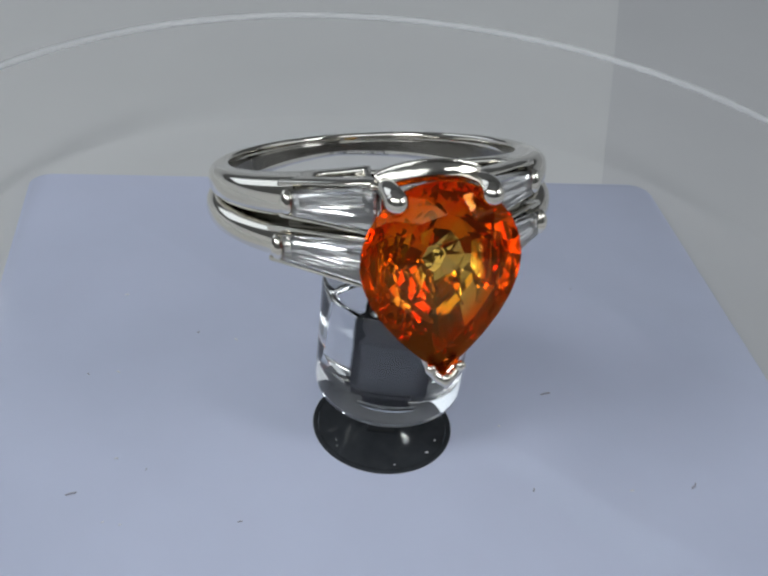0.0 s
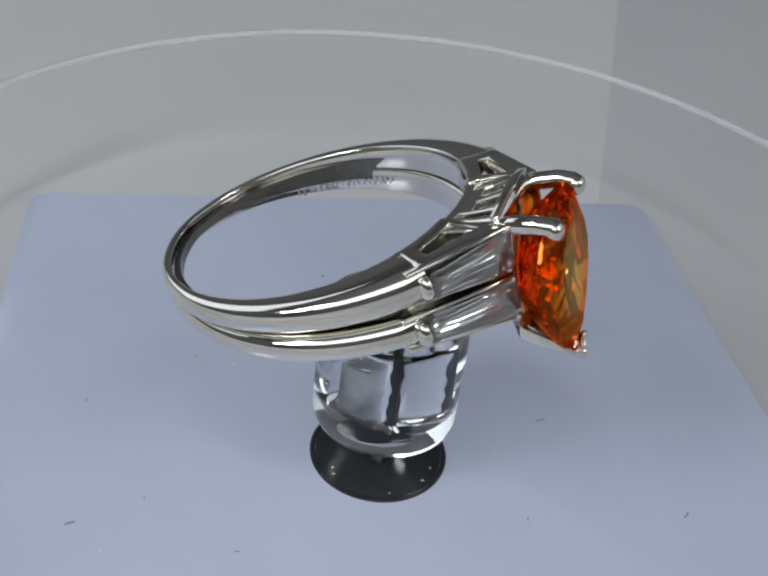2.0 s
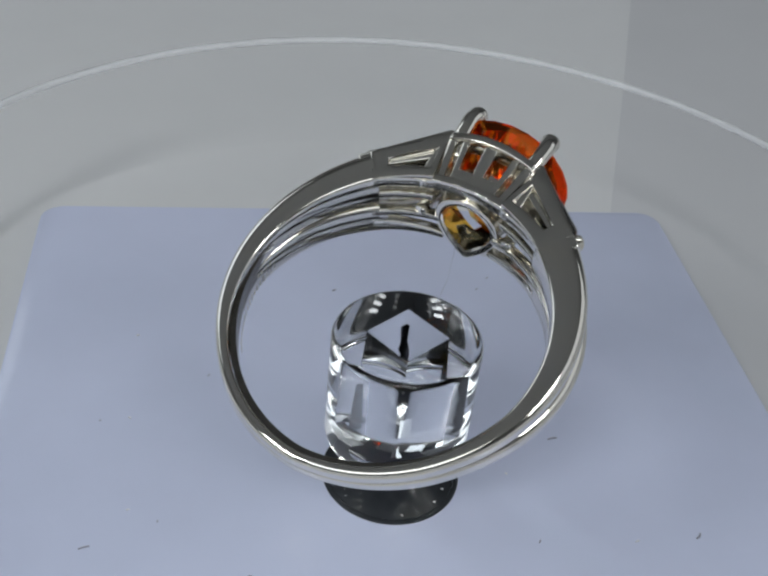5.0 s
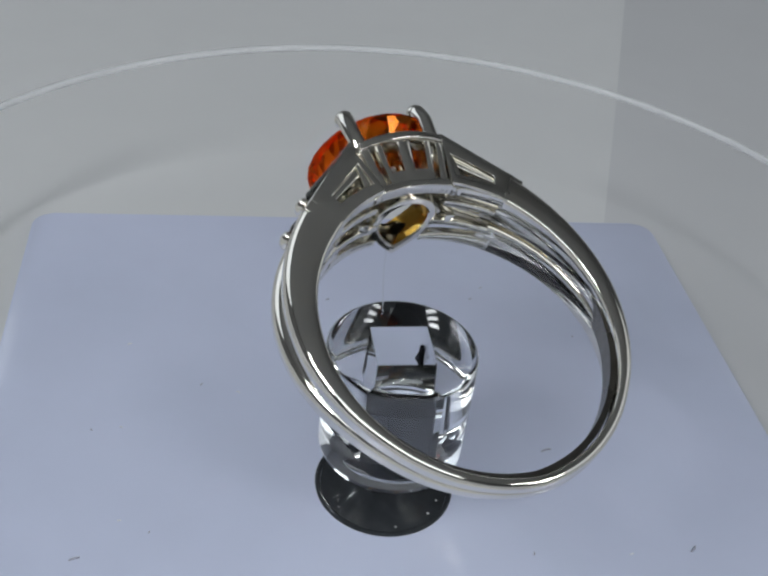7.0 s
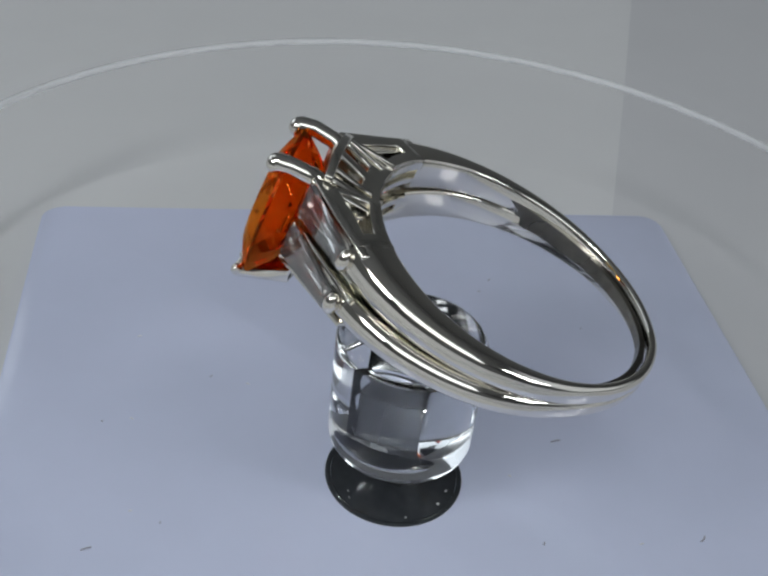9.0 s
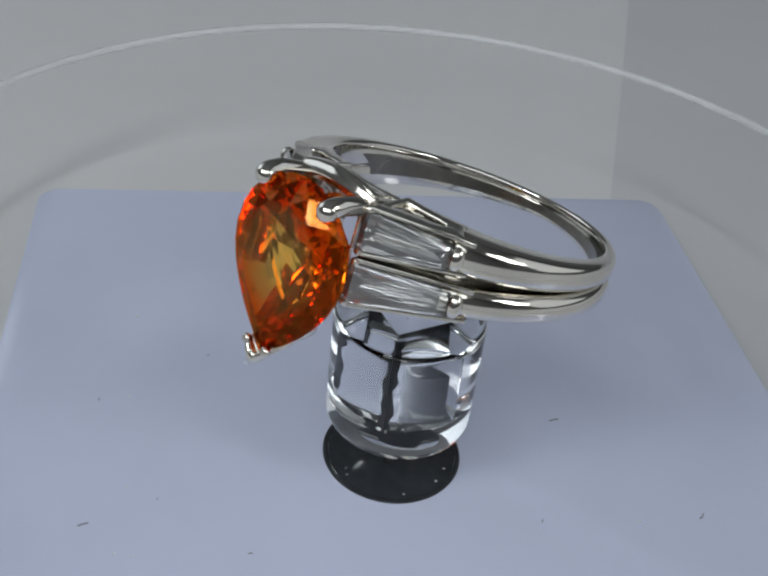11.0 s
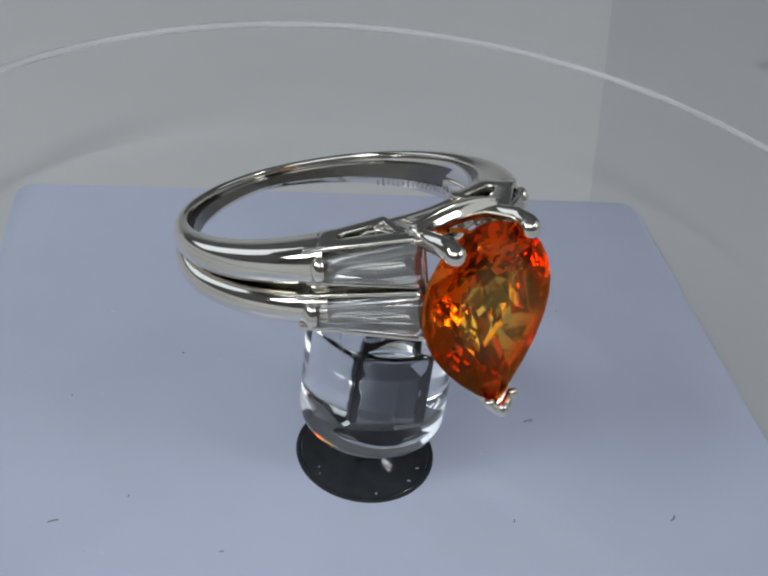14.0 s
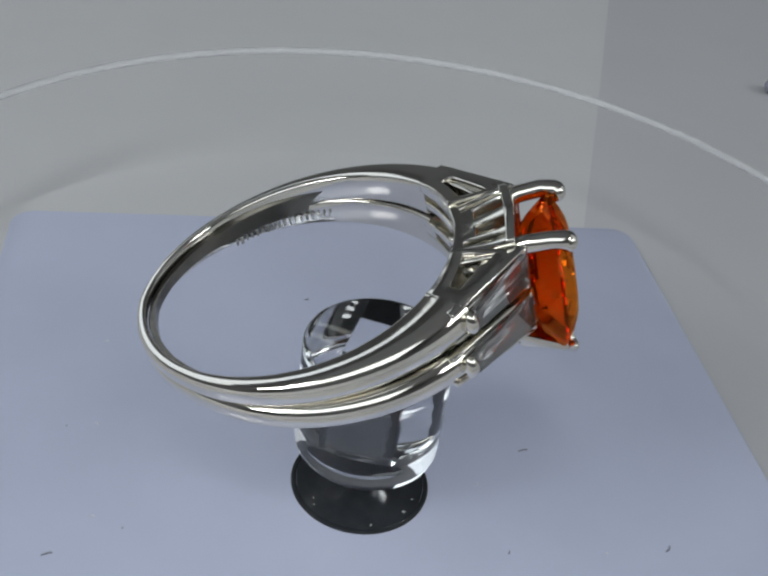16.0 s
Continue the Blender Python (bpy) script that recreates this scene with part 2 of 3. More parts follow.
# ---- rotating stand ----
def build_hub():
    hub = tagged(new("turntable_hub"), "flat dark glossy round motor hub set in the card", "turntable")
    bm = lathe(bmesh.new(), [(0.2, -0.3), (4.28, -0.3), (4.28, 0.07), (4.24, 0.09), (0.2, 0.09)], 96)
    part("hub_disc", bm, HUB, hub, smooth=40)
    bm = lathe(bmesh.new(), [(4.29, -0.3), (4.62, -0.3), (4.67, -0.1), (4.64, 0.05), (4.55, 0.10), (4.34, 0.10), (4.29, 0.07)], 96, closed=True)
    part("hub_rim", bm, HUB, hub, "rounded dark rim of the hub", smooth=40)
    return hub


POST_LOW, POST_TOP, POST_R, HOLE = 3.9, 12.1, 4.7, 1.8
HOLE_TURN = radians(-15)  # a whole number of steps of the outline


def build_post():
    post = tagged(new("ring_stand"), "clear acrylic cylinder stand with square hole on dark spindle", "display stand")
    outer = [(POST_R - 0.34, POST_LOW), (POST_R - 0.10, POST_LOW + 0.12), (POST_R - 0.06, POST_LOW + 0.42), (POST_R, POST_LOW + 0.5),
             (POST_R, POST_TOP - 0.42), (POST_R - 0.03, POST_TOP - 0.26), (POST_R - 0.12, POST_TOP - 0.12), (POST_R - 0.26, POST_TOP - 0.03), (POST_R - 0.42, POST_TOP)]
    bm = bmesh.new()
    n, rings = 96, []
    for r, z in outer:
        rings.append([bm.verts.new((r * math.cos(2 * math.pi * k / n), r * math.sin(2 * math.pi * k / n), z)) for k in range(n)])
    hole = []
    for z in (POST_TOP, POST_LOW + 1.0):
        ring = []
        for k in range(n):
            a = 2 * math.pi * k / n
            c, s = math.cos(a - HOLE_TURN), math.sin(a - HOLE_TURN)
            f = HOLE / max(abs(c), abs(s))
            ring.append(bm.verts.new((f * math.cos(a), f * math.sin(a), z)))
        hole.append(ring)
    rings += hole
    for a, b in zip(rings, rings[1:]):
        for i in range(n):
            bm.faces.new((a[i], a[(i + 1) % n], b[(i + 1) % n], b[i]))
    bm.faces.new(rings[0])
    bm.faces.new(rings[-1])
    part("clear_cylinder", bm, ACRYLIC, post, smooth=35)
    for name, h, low, high, label in (("spindle", 1.0, 0.09, POST_LOW, "dark square drive spindle"),
                                      ("core", 1.5, POST_LOW + 1.0, 8.6, "dark square core in the hole")):
        bm = loft(bmesh.new(), [[(x * h, y * h, z) for x, y in ((1, 1), (-1, 1), (-1, -1), (1, -1))] for z in (low, high)])
        soften(bm, 0.1)
        bm.transform(Matrix.Rotation(HOLE_TURN, 4, "Z"))
        part(name, bm, CORE, post, label)
    rnd = random.Random(3)
    for corner, low, high in ((225, 5.6, 10.6), (315, 5.2, 10.9)):
        bm = bmesh.new()
        a = radians(corner) + HOLE_TURN
        for side in (1, -1):
            along = Vector((math.cos(a + side * 2.356), math.sin(a + side * 2.356), 0))
            inward = Vector((-math.cos(a), -math.sin(a), 0)) * -0.05
            c = Vector((math.cos(a), math.sin(a), 0)) * HOLE * math.sqrt(2)
            rows = []
            for k in range(10):
                z = mix(low, high, k / 9)
                w = rnd.uniform(0.22, 0.58)
                rows.append((bm.verts.new(c + inward + Vector((0, 0, z))), bm.verts.new(c + inward + along * w + Vector((0, 0, z)))))
            for p, q in zip(rows, rows[1:]):
                bm.faces.new((p[0], p[1], q[1], q[0]))
        bmesh.ops.solidify(bm, geom=bm.faces[:], thickness=0.02)
        part("paint_residue", bm, CORE, post, "ragged black paint residue in the hole")
    # hair-thin pin added to carry the ring; its real support is not known
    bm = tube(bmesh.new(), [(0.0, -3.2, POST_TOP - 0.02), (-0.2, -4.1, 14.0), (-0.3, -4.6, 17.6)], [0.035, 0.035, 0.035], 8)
    part("added_pin", bm, ACRYLIC, post, "thin clear pin added under the ring as an unseen support", smooth=60)
    return post


# ---- the finger ring ----
R_IN = 8.45
SHOULDER = 38.0


def band_section(phi, level):
    """A D-shaped section of one of the two bands, phi degrees round from the stone."""
    near = min(phi, 360 - phi)
    q = (180 - near) / (180 - SHOULDER)
    if level > 0:
        zc, w = mix(0.40, 1.52, q ** 1.8), mix(0.48, 1.10, q ** 1.6)
    else:
        zc, w = mix(-0.15, -0.90, q ** 1.2), mix(0.44, 0.95, q ** 1.2)
    ro = 9.42 + 0.05 * q + 1.50 * max(0, (q - 0.35) / 0.65) ** 1.3
    if level < 0:
        ro += 0.26 * max(0, math.sin(math.pi * (q - 0.45) / 0.60))
    dirn = Vector((math.sin(radians(phi)), -math.cos(radians(phi)), 0))
    back = Vector((0, 0.86 * max(0, 1 - q) ** 1.1, 0))
    ri = mix(8.86, R_IN, min(1, q ** 1.4 * 1.1))
    thick = ro - ri
    drop = 0.28 * q if level < 0 else 0.0
    pts = [(ri + 0.16, -w - drop), (ri + 0.05, -w + 0.05 - drop), (ri, -w + 0.16 - drop), (ri + 0.02, 0.0), (ri, w - 0.16), (ri + 0.05, w - 0.05), (ri + 0.16, w)]
    k = mix(0.72, 0.38, q)
    for j in range(13):
        a = math.pi / 2 * (1 - j / 6)
        c, h = max(0.0, math.cos(a)) ** 0.8, math.copysign(abs(math.sin(a)) ** 0.8, math.sin(a))
        pts.append((ro - thick * k + thick * k * c, w * h))
    return [dirn * r + back + Vector((0, 0, zc + z)) for r, z in pts]


P0, P1 = Vector((6.85, -8.72, 0)), Vector((2.95, -11.9, 0))


def slab(bm, a0, a1, b0, b1, z0, z1, y0, y1):
    """A bar from edge a0-a1 to edge b0-b1 in plan, z0..z1 high at its start and y0..y1 at its end."""
    return loft(bm, [[(a0.x, a0.y, z0), (a1.x, a1.y, z0), (a1.x, a1.y, z1), (a0.x, a0.y, z1)],
                     [(b0.x, b0.y, y0), (b1.x, b1.y, y0), (b1.x, b1.y, y1), (b0.x, b0.y, y1)]])


def arc_strip(bm, r0, r1, start, end, z0, z1, steps=10, y0=None, y1=None):
    """A strip of ring wall from angle start to end, z0..z1 high at its start and y0..y1 at its end."""
    rings, s0, s1 = [], z0, z1
    for i in range(steps + 1):
        a = radians(mix(start, end, i / steps))
        d = Vector((math.sin(a), -math.cos(a), 0))
        if y0 is not None:
            z0, z1 = mix(s0, y0, i / steps), mix(s1, y1, i / steps)
        rings.append([d * r0 + Vector((0, 0, z0)), d * r1 + Vector((0, 0, z0)), d * r1 + Vector((0, 0, z1)), d * r0 + Vector((0, 0, z1))])
    return loft(bm, rings)


def plate(bm, shape, us, vs, holes, thick):
    """A sheet over the grid us x vs, shaped by shape(u, v), with the cells in holes cut out, thick downwards."""
    grid = [[bm.verts.new(shape(u, v)) for v in vs] for u in us]
    for i in range(len(us) - 1):
        for j in range(len(vs) - 1):
            if (i, j) not in holes:
                bm.faces.new((grid[i][j], grid[i + 1][j], grid[i + 1][j + 1], grid[i][j + 1]))
    bmesh.ops.recalc_face_normals(bm, faces=bm.faces[:])
    if sum(f.normal.z for f in bm.faces) < 0:
        bmesh.ops.reverse_faces(bm, faces=bm.faces[:])
    bmesh.ops.solidify(bm, geom=bm.faces[:], thickness=thick)
    return bm


def soften_sharp(bm, width):
    """Rounds the sharp edges alone."""
    sharp = [e for e in bm.edges if len(e.link_faces) == 2 and e.calc_face_angle(0) > 0.6]
    bmesh.ops.bevel(bm, geom=sharp, offset=width, segments=2, profile=0.5, affect="EDGES", clamp_overlap=True)
    return bm


def mirrored(bm, side):
    if side < 0:
        bm.transform(Matrix.Diagonal((-1, 1, 1, 1)))
    return bm


def baguette(bm, start, zc, ze, lift):
    """A tapered baguette-cut stone lying on the outer face of the shoulder."""
    d = (P1 - P0).normalized()
    out = Vector((-d.y, d.x, 0))
    if out.y > 0:
        out = -out
    up = Vector((0, 0, 1))
    s, e = start + d * 0.45, P1 + d * 0.25

    def ring(inset, o, keel=1.0):
        a, b = s + d * inset, e - d * inset
        h0, h1 = (0.70 - inset * 0.5) * keel, (1.18 - inset * 0.5) * keel
        a, b = a + out * o + up * zc, b + out * o + up * ze
        return [a - up * h0, b - up * h1, b + up * h1, a + up * h0]

    return loft(bm, [ring(0.9, lift - 0.86, 0.04), ring(0.4, lift - 0.55, 0.52), ring(0.0, lift - 0.06), ring(0.0, lift), ring(0.16, lift + 0.10), ring(0.34, lift + 0.15)])


def pear(k, n):
    """A point of the pear outline (x, z), k of n, from the tip round; 1 is the full girdle."""
    a = 2 * math.pi * k / n
    if math.cos(a) < 0:
        return Vector((4.17 * math.sin(a), 0, -0.85 - 4.17 * math.cos(a)))
    s = abs(math.sin(a))
    u = 1 - (2 * math.asin(s) / math.pi)
    return Vector((math.copysign(4.17 * (1 - u ** 1.85), math.sin(a)), 0, -0.85 - 6.0 * u))


PEAR_MID = Vector((0, 0, -1.0))
GIRDLE_Y = -13.75


def pear_ring(scale, y, n, shift=0.0):
    return [PEAR_MID + (pear(k + shift, n) - PEAR_MID) * scale + Vector((0, y, 0)) for k in range(n)]


def build_sapphire(ring):
    bm = bmesh.new()
    n = 12
    rnd = random.Random(11)

    def loop(scale, y, count, shift=0.0, jitter=0.0):
        return [bm.verts.new(p + Vector([rnd.uniform(-jitter, jitter) for _ in range(3)])) for p in pear_ring(scale, y, count, shift)]

    table = loop(0.66, GIRDLE_Y - 0.86, n)
    star = loop(0.86, GIRDLE_Y - 0.50, n, 0.5)
    g1 = loop(1.0, GIRDLE_Y - 0.10, 2 * n)
    g0 = loop(1.0, GIRDLE_Y + 0.10, 2 * n)
    # step-cut pavilion under a brilliant crown
    steps = [loop(sc, GIRDLE_Y + y, n, 0.0, jit) for sc, y, jit in ((0.80, 1.15, 0.05), (0.58, 2.10, 0.09), (0.36, 2.85, 0.10), (0.15, 3.40, 0.06))]
    bm.faces.new(table)
    bm.faces.new(steps[-1])
    for k in range(n):
        l = (k + 1) % n
        bm.faces.new((table[k], table[l], star[k]))
        bm.faces.new((table[l], star[l], g1[2 * l], star[k]))
        bm.faces.new((star[k], g1[2 * k], g1[2 * k + 1]))
        bm.faces.new((star[k], g1[2 * k + 1], g1[2 * l]))
        first = steps[0]
        bm.faces.new((g0[2 * k], g0[2 * k + 1], first[k]))
        bm.faces.new((g0[2 * k + 1], first[l], first[k]))
        bm.faces.new((g0[2 * k + 1], g0[2 * l], first[l]))
        for a, b in zip(steps, steps[1:]):
            bm.faces.new((a[k], a[l], b[l]))
            bm.faces.new((a[k], b[l], b[k]))
    for k in range(2 * n):
        l = (k + 1) % (2 * n)
        bm.faces.new((g1[k], g1[l], g0[l], g0[k]))
    part("pear_stone", bm, SAPPHIRE, ring, "faceted orange pear-cut sapphire with a yellowish centre")


def build_ring():
    ring = tagged(new("finger_ring"), "white gold double-band ring with orange pear sapphire and tapered baguette diamonds", "ring")
    for level in (1, -1):
        bm = loft(bmesh.new(), [band_section(mix(SHOULDER - 1.5, 361.5 - SHOULDER, k / 120), level) for k in range(121)])
        part("upper_band" if level > 0 else "lower_band", bm, GOLD, ring, smooth=50)
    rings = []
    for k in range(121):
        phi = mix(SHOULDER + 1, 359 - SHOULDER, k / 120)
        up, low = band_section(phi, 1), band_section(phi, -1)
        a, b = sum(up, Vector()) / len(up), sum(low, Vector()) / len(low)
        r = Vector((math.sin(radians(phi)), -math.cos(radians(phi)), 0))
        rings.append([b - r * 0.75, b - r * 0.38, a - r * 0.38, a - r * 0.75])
    part("solder_seam", loft(bmesh.new(), rings), SEAM, ring, "dull recessed solder seam between the two bands, darkened for the groove's shade", smooth=50)
    d = (P1 - P0).normalized()
    out = Vector((d.y, -d.x, 0))
    out = out if out.y < 0 else -out
    for side in (1, -1):
        for zc, ze, name in ((1.52, 1.66, "upper_shoulder"), (-0.90, -1.22, "lower_shoulder")):
            bm = bmesh.new()
            push = out * (0.0 if zc > 0 else 0.12)
            p0 = P0 if zc > 0 else P0 - d * 0.65
            # outer bar below the diamond, two rails, inner gallery strip, end bar
            slab(bm, p0 - out * 1.35 - d * 0.2, p0 - out * 0.8 - d * 0.2, P1 - out * 1.6, P1 - out * 0.8, zc - 0.8, zc + 0.8, ze - 1.1, ze + 1.1)
            for s in (1, -1):
                slab(bm, p0 - out * 0.95 - d * 0.7, p0 - out * 0.36 - d * 0.7 + push, P1 - out * 0.8, P1 + out * 0.2 + push,
                     zc + s * 0.70, zc + s * 0.98, ze + s * 1.18, ze + s * 1.40)
            slab(bm, P1 + d * 0.28 - out * 1.2, P1 + d * 0.28 + out * 0.02 + push, P1 + d * 0.48 - out * 1.2, P1 + d * 0.48 + out * 0.02 + push,
                 ze - 1.22, ze + 1.22, ze - 1.22, ze + 1.22)
            if zc > 0:
                arc_strip(bm, R_IN, R_IN + 0.85, SHOULDER + 1, 15, 1.88, 2.62)
                arc_strip(bm, R_IN + 0.02, R_IN + 0.8, SHOULDER + 1, 15, 0.86, 1.34)
                arc_strip(bm, R_IN + 0.45, R_IN + 0.85, SHOULDER + 1, 15, 1.14, 2.06)
            else:
                arc_strip(bm, R_IN, R_IN + 0.6, SHOULDER + 2, 12, -0.62, -0.18, 12, -0.85, -0.4)
                arc_strip(bm, R_IN, R_IN + 0.6, SHOULDER + 2, 10, -1.98, -1.0, 12, -2.3, -1.85)
                arc_strip(bm, R_IN + 0.02, R_IN + 0.6, SHOULDER + 3, 33, -1.95, -0.2)
            a = radians(20)
            inner = Vector((R_IN * math.sin(a), -R_IN * math.cos(a), 0))
            slab(bm, inner - Vector((0.35, 0, 0)), inner + Vector((0.3, 0, 0)), P1 - Vector((0.45, -0.6, 0)), P1 + Vector((0.25, 0.5, 0)),
                 zc + 0.45, zc + 1.08, ze + 0.3, ze + 1.32)
            soften(bm, 0.09)
            part(name, mirrored(bm, side), CAST, ring, smooth=45)
            part("baguette_diamond", mirrored(baguette(bmesh.new(), p0, zc, ze, push.length + 0.12), side), DIAMOND, ring, "clear tapered baguette-cut diamond")
            bm = ball(bmesh.new(), p0 + Vector((0, 0, zc)) + push + d * 0.12, 0.44, (1, 1, 1.6))
            part("bead_prong", mirrored(bm, side), GOLD, ring, smooth=80)
            for s in (1, -1):
                bm = ball(bmesh.new(), P1 + Vector((0, 0, ze + s * 1.14)) + push, 0.26, (1, 1, 1))
                part("bead_prong", mirrored(bm, side), GOLD, ring, smooth=80)
    for side in (1, -1):
        bm = slab(bmesh.new(), P0 - out * 1.6 - d * 0.6, P0 - out * 1.15 - d * 0.6, P1 - out * 1.7, P1 - out * 1.15, -0.35, 1.15, -0.65, 1.0)
        part("shoulder_web", mirrored(soften(bm, 0.06), side), CAST, ring, smooth=45)

    # pierced tops of the upper shoulders, each with a tapering window
    def shoulder_top(u, v):
        a = radians(mix(SHOULDER, 15, u))
        inner = Vector((math.sin(a), -math.cos(a), 0)) * (R_IN + 0.04)
        outer = P0.lerp(P1, u) - out * mix(0.32, 0.02, u)
        share = (0, mix(0.2, 0.08, u), mix(0.42, 0.18, u), mix(0.60, 0.69, u), mix(0.85, 0.92, u), 1)[v]
        p = inner.lerp(outer, share)
        p.z = mix(2.63, 3.02, u)
        return p

    us = [0.0, 0.12, 0.24, 0.36, 0.48, 0.6, 0.72, 0.82, 0.9, 1.0]
    for side in (1, -1):
        bm = plate(bmesh.new(), shoulder_top, us, range(6), {(k, 2) for k in range(2, 8)}, 0.4)
        soften_sharp(bm, 0.11)
        part("shoulder_top", mirrored(bm, side), CAST, ring, "pierced top of the ring shoulder", smooth=40)

    # arched gallery between the two upper shoulders, with two windows and two slots
    def arch(x):
        return 1 - (x / 3.45) ** 2

    def gallery_top(x, v):
        a = math.asin(max(-1, min(1, x * 0.72 / R_IN)))
        inner = Vector((math.sin(a), -math.cos(a), 0)) * (R_IN + 0.04)
        p = inner.lerp(Vector((x, -11.45 - 0.3 * arch(x), 0)), v)
        p.z = mix(2.70, 3.04 + 0.76 * arch(x), v ** 1.4)
        return p

    xs = [-2.85, -2.6, -2.3, -1.9, -1.45, -0.42, 0.0, 0.42, 1.45, 1.9, 2.3, 2.6, 2.85]
    bm = plate(bmesh.new(), gallery_top, xs, [0, 0.12, 0.34, 0.56, 0.74, 0.86, 1.0],
               {(4, 2), (4, 3), (4, 4), (7, 2), (7, 3), (7, 4), (2, 1), (2, 2), (2, 3), (2, 4), (9, 1), (9, 2), (9, 3), (9, 4)}, 0.75)
    soften_sharp(bm, 0.11)
    part("gallery_top", bm, CAST, ring, "pierced gallery plate behind the stone", smooth=40)
    bm = bmesh.new()
    rings = []
    for i in range(21):
        x = mix(-2.7, 2.7, i / 20)
        k = arch(x)
        y, z0, z1 = -11.2 - 0.25 * k, 1.9 + 0.9 * k, 3.10 + 0.82 * k
        rings.append([(x, y - 0.35, z0), (x, y + 0.2, z0 - 0.1), (x, y + 0.2, z1 - 0.05), (x, y - 0.3, z1 - 0.01)])
    soften(loft(bm, rings), 0.07)
    part("gallery_arch", bm, CAST, ring, smooth=45)
    bm = soften(arc_strip(bmesh.new(), R_IN, R_IN + 0.55, -16, 16, 1.95, 2.76, 14), 0.07)
    part("gallery_rim", bm, CAST, ring, smooth=45)
    # pear-shaped collet below the stone
    bm = bmesh.new()
    n = 40
    prof = [(0.60, -10.6), (0.53, -8.9), (0.50, -8.33), (0.48, -8.28), (0.40, -8.28), (0.38, -8.4), (0.41, -9.0), (0.54, -10.6)]
    rings = [[p + Vector((0, 0, 0.6)) for p in pear_ring(s, y, n)] for s, y in prof]
    loft(bm, [[r[k] for r in rings] for k in range(n)], closed=True)
    part("collet", bm, GOLD, ring, "pear-shaped open collet", smooth=45)
    # two claws at the round end, one V claw at the tip
    for side in (1, -1):
        bm = tube(bmesh.new(), [(2.1, -10.9, 2.3), (2.4, -12.2, 2.75), (2.5, -13.4, 2.85), (2.44, -14.2, 2.7)], [0.54, 0.52, 0.52, 0.55])
        ball(bm, (2.40, -14.32, 2.56), 0.60, (1, 0.9, 1))
        part("claw", mirrored(bm, side), GOLD, ring, smooth=80)
    bm = bmesh.new()
    for side in (1, -1):
        loft(bm, [[(side * x, y, z) for x, y, z in r] for r in (
            ((0.0, -9.8, -2.2), (0.0, -10.3, -3.2), (0.55, -10.3, -2.9), (0.95, -9.8, -1.9)),
            ((0.0, -11.4, -5.4), (0.0, -11.2, -6.3), (1.1, -11.2, -5.5), (1.2, -11.4, -4.6)),
            ((0.0, -14.0, -6.9), (0.0, -14.15, -7.45), (0.95, -14.15, -6.5), (0.85, -14.0, -6.1)))])
    soften(bm, 0.06)
    tube(bm, [(-0.8, -14.2, -6.3), (-0.45, -14.3, -6.75), (0.0, -14.3, -7.15), (0.45, -14.3, -6.75), (0.8, -14.2, -6.3)], [0.22, 0.27, 0.34, 0.27, 0.22])
    ball(bm, (0.0, -14.42, -6.95), 0.36, (1, 0.8, 1.1))
    for x in (-0.78, 0.78):
        ball(bm, (x, -14.36, -6.3), 0.3, (1, 0.8, 1.0))
    part("tip_claw", bm, GOLD, ring, "V-shaped claw over the stone's tip", smooth=60)
    # stamped marks inside the lower band
    rnd = random.Random(4)
    bm = bmesh.new()
    for k in range(18):
        a = radians(86 + 2.5 * k)
        m = Matrix.Translation((math.sin(a) * (R_IN - 0.005) - 0.0, -math.cos(a) * (R_IN - 0.005) + 0.2, -0.7)) @ Matrix.Rotation(a, 4, "Z")
        bmesh.ops.create_cube(bm, size=1, matrix=m @ Matrix.Diagonal((rnd.uniform(0.08, 0.2), 0.03, rnd.uniform(0.3, 0.5), 1)))
    part("hallmark", bm, STAMP, ring, "worn stamped marks")
    build_sapphire(ring)
    return ring


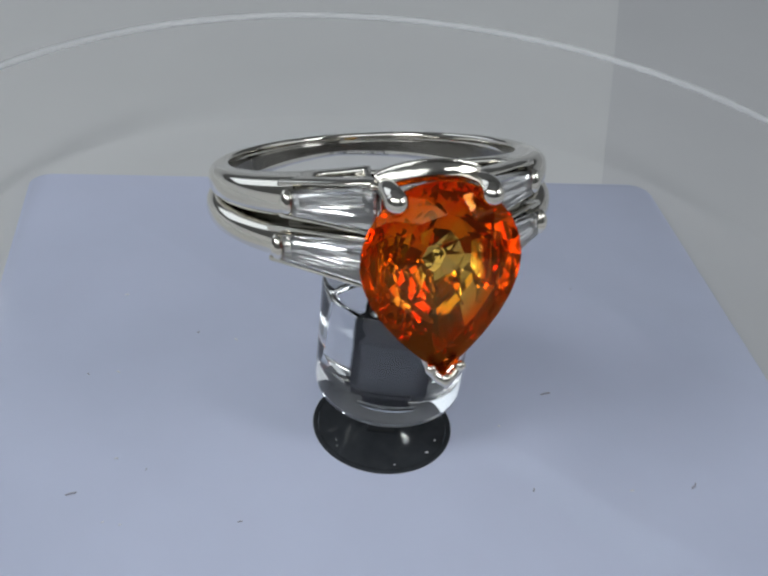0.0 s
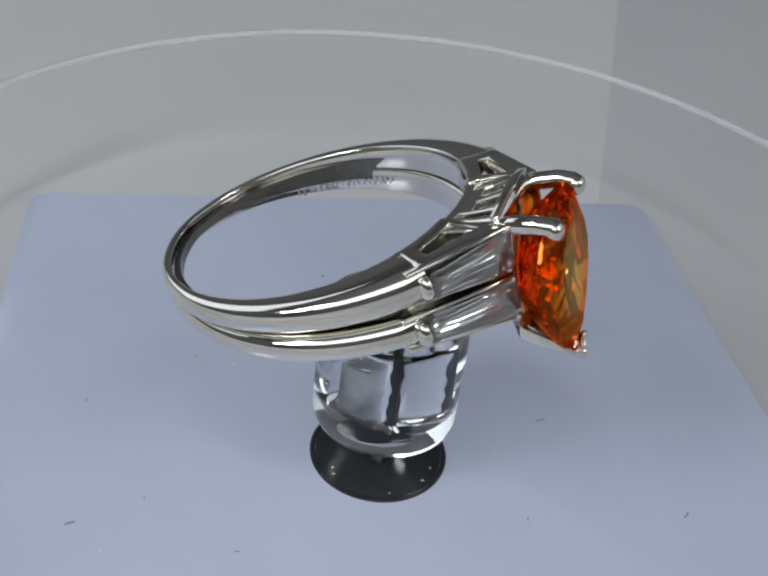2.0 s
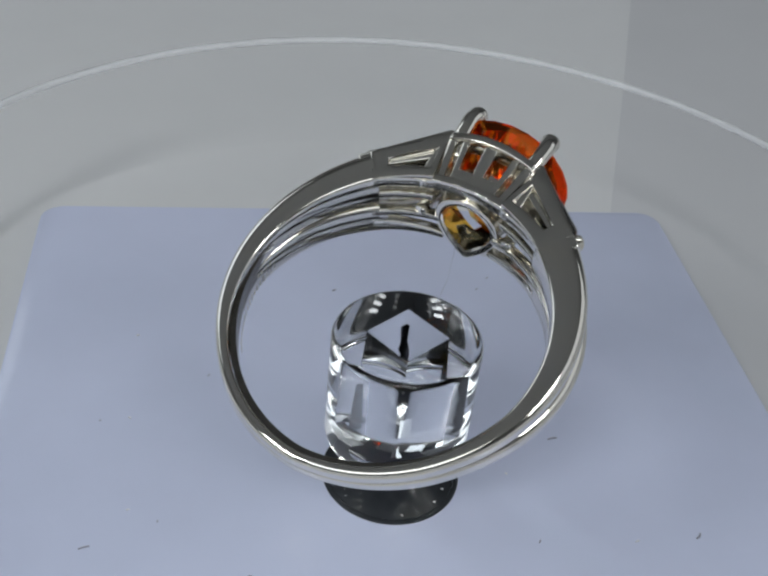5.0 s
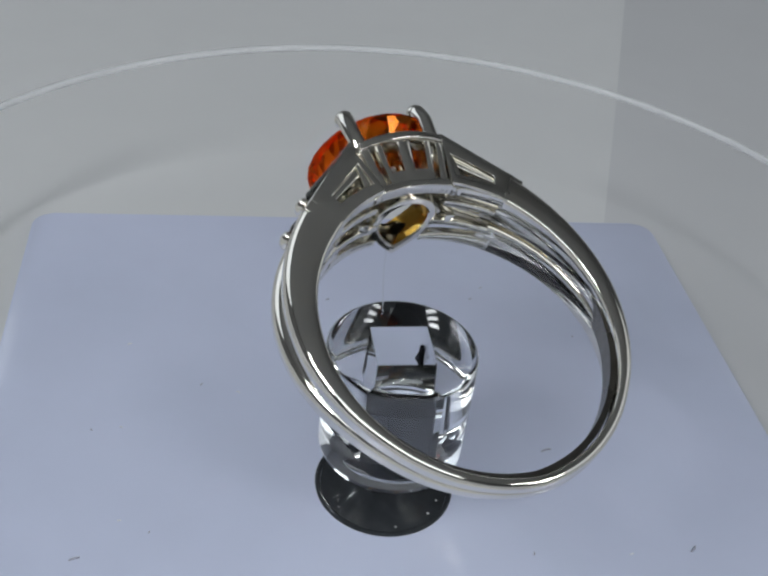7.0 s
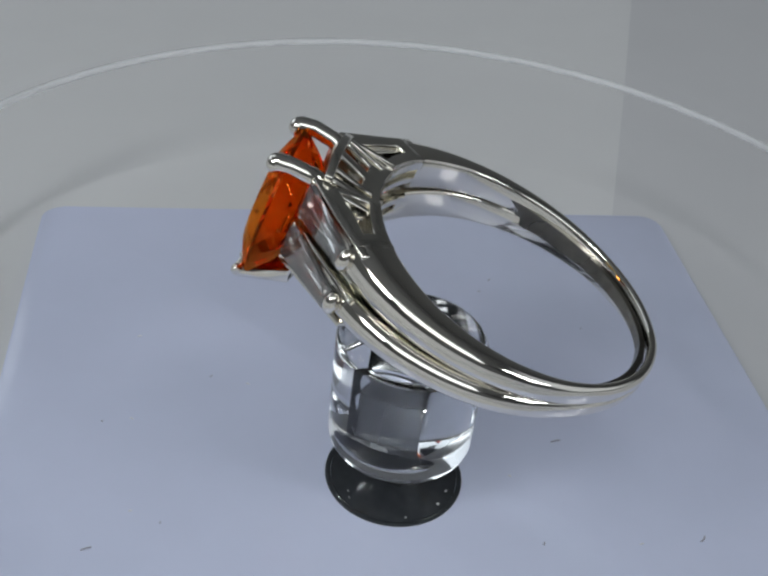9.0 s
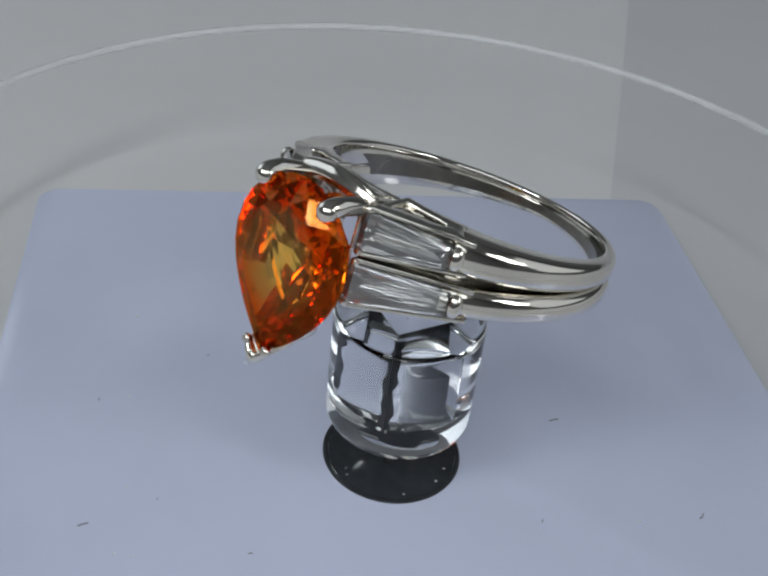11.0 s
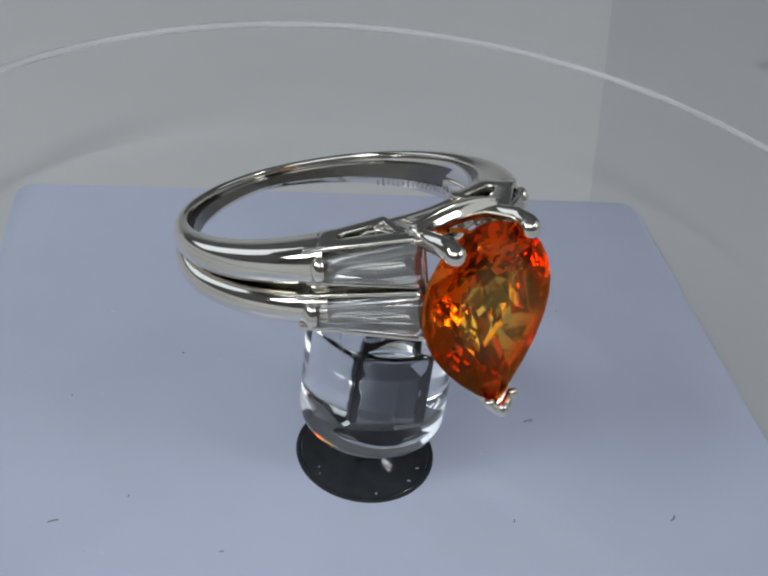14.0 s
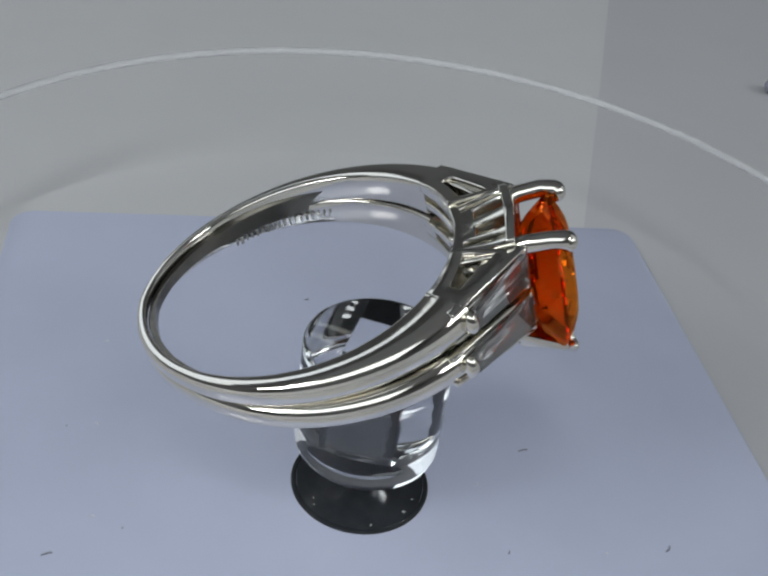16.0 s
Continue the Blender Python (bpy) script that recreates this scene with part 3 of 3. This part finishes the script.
# ---- dust ----
def build_dust():
    rnd = random.Random(7)
    spots = [(-18.1, -9.4, 0.28, DUST), (11.3, 5.1, 0.32, DUST), (20.7, -2.4, 0.3, DUST)]
    for k in range(26):
        spots.append((rnd.uniform(-22, 22), rnd.uniform(-16, 24), rnd.uniform(0.05, 0.13), DUST if rnd.random() < 0.5 else FLUFF))
    for k in range(9):
        a = rnd.uniform(0, 6.3)
        m = Matrix.Translation((4.0 * math.cos(a) * rnd.uniform(0.8, 1.0), 4.0 * math.sin(a), 0.11))
        bm = ball(bmesh.new(), m.translation, rnd.uniform(0.03, 0.07), (1.6, 1, 0.4))
        tagged(part('dust_speck', bm, FLUFF), 'pale speck of dust on the dark hub', 'dust', group='dust on the hub')
    for i, (x, y, r, mat) in enumerate(spots):
        if math.hypot(x, y) < 6:
            continue
        a = rnd.uniform(0, 3)
        pts = [(x + r * math.cos(a), y + r * math.sin(a), 0.05), (x + 0.2 * r * math.sin(a), y, 0.07), (x - r * math.cos(a), y - r * 0.6, 0.05)]
        bm = tube(bmesh.new(), pts, [0.035 + 0.06 * r] * 3, 6)
        dark = mat is DUST
        tagged(part("dust_speck", bm, mat), ("dark" if dark else "pale") + " speck of dust lying on the card", "dust", group="dust on the card")


build_setting()
build_tub()
build_backing()
build_card()
hub = build_hub()
post = build_post()
ring = build_ring()
build_dust()


# ---- movement ----
def spin(t):
    return Matrix.Rotation(radians(27.235 * t - 343.245), 4, "Z")


def ring_rest():
    """The ring's pose on the stand: tilted, its stone raised."""
    n = Vector((-0.0495, 0.2851, 0.9572)).normalized()
    y = (Vector((0, 1, 0)) - n * n.y).normalized()
    m = Matrix((y.cross(n), y, n)).transposed().to_4x4()
    return Matrix.Translation(Vector((-1.13, 4.26, 16.43)) * MM) @ m @ Matrix.Rotation(radians(2.0), 4, "Z")


def motions():
    times = [0.5 * k for k in range(33)]
    walk(ring, [(t, spin(t) @ ring_rest()) for t in times])
    walk(post, [(t, spin(t)) for t in times])


motions()
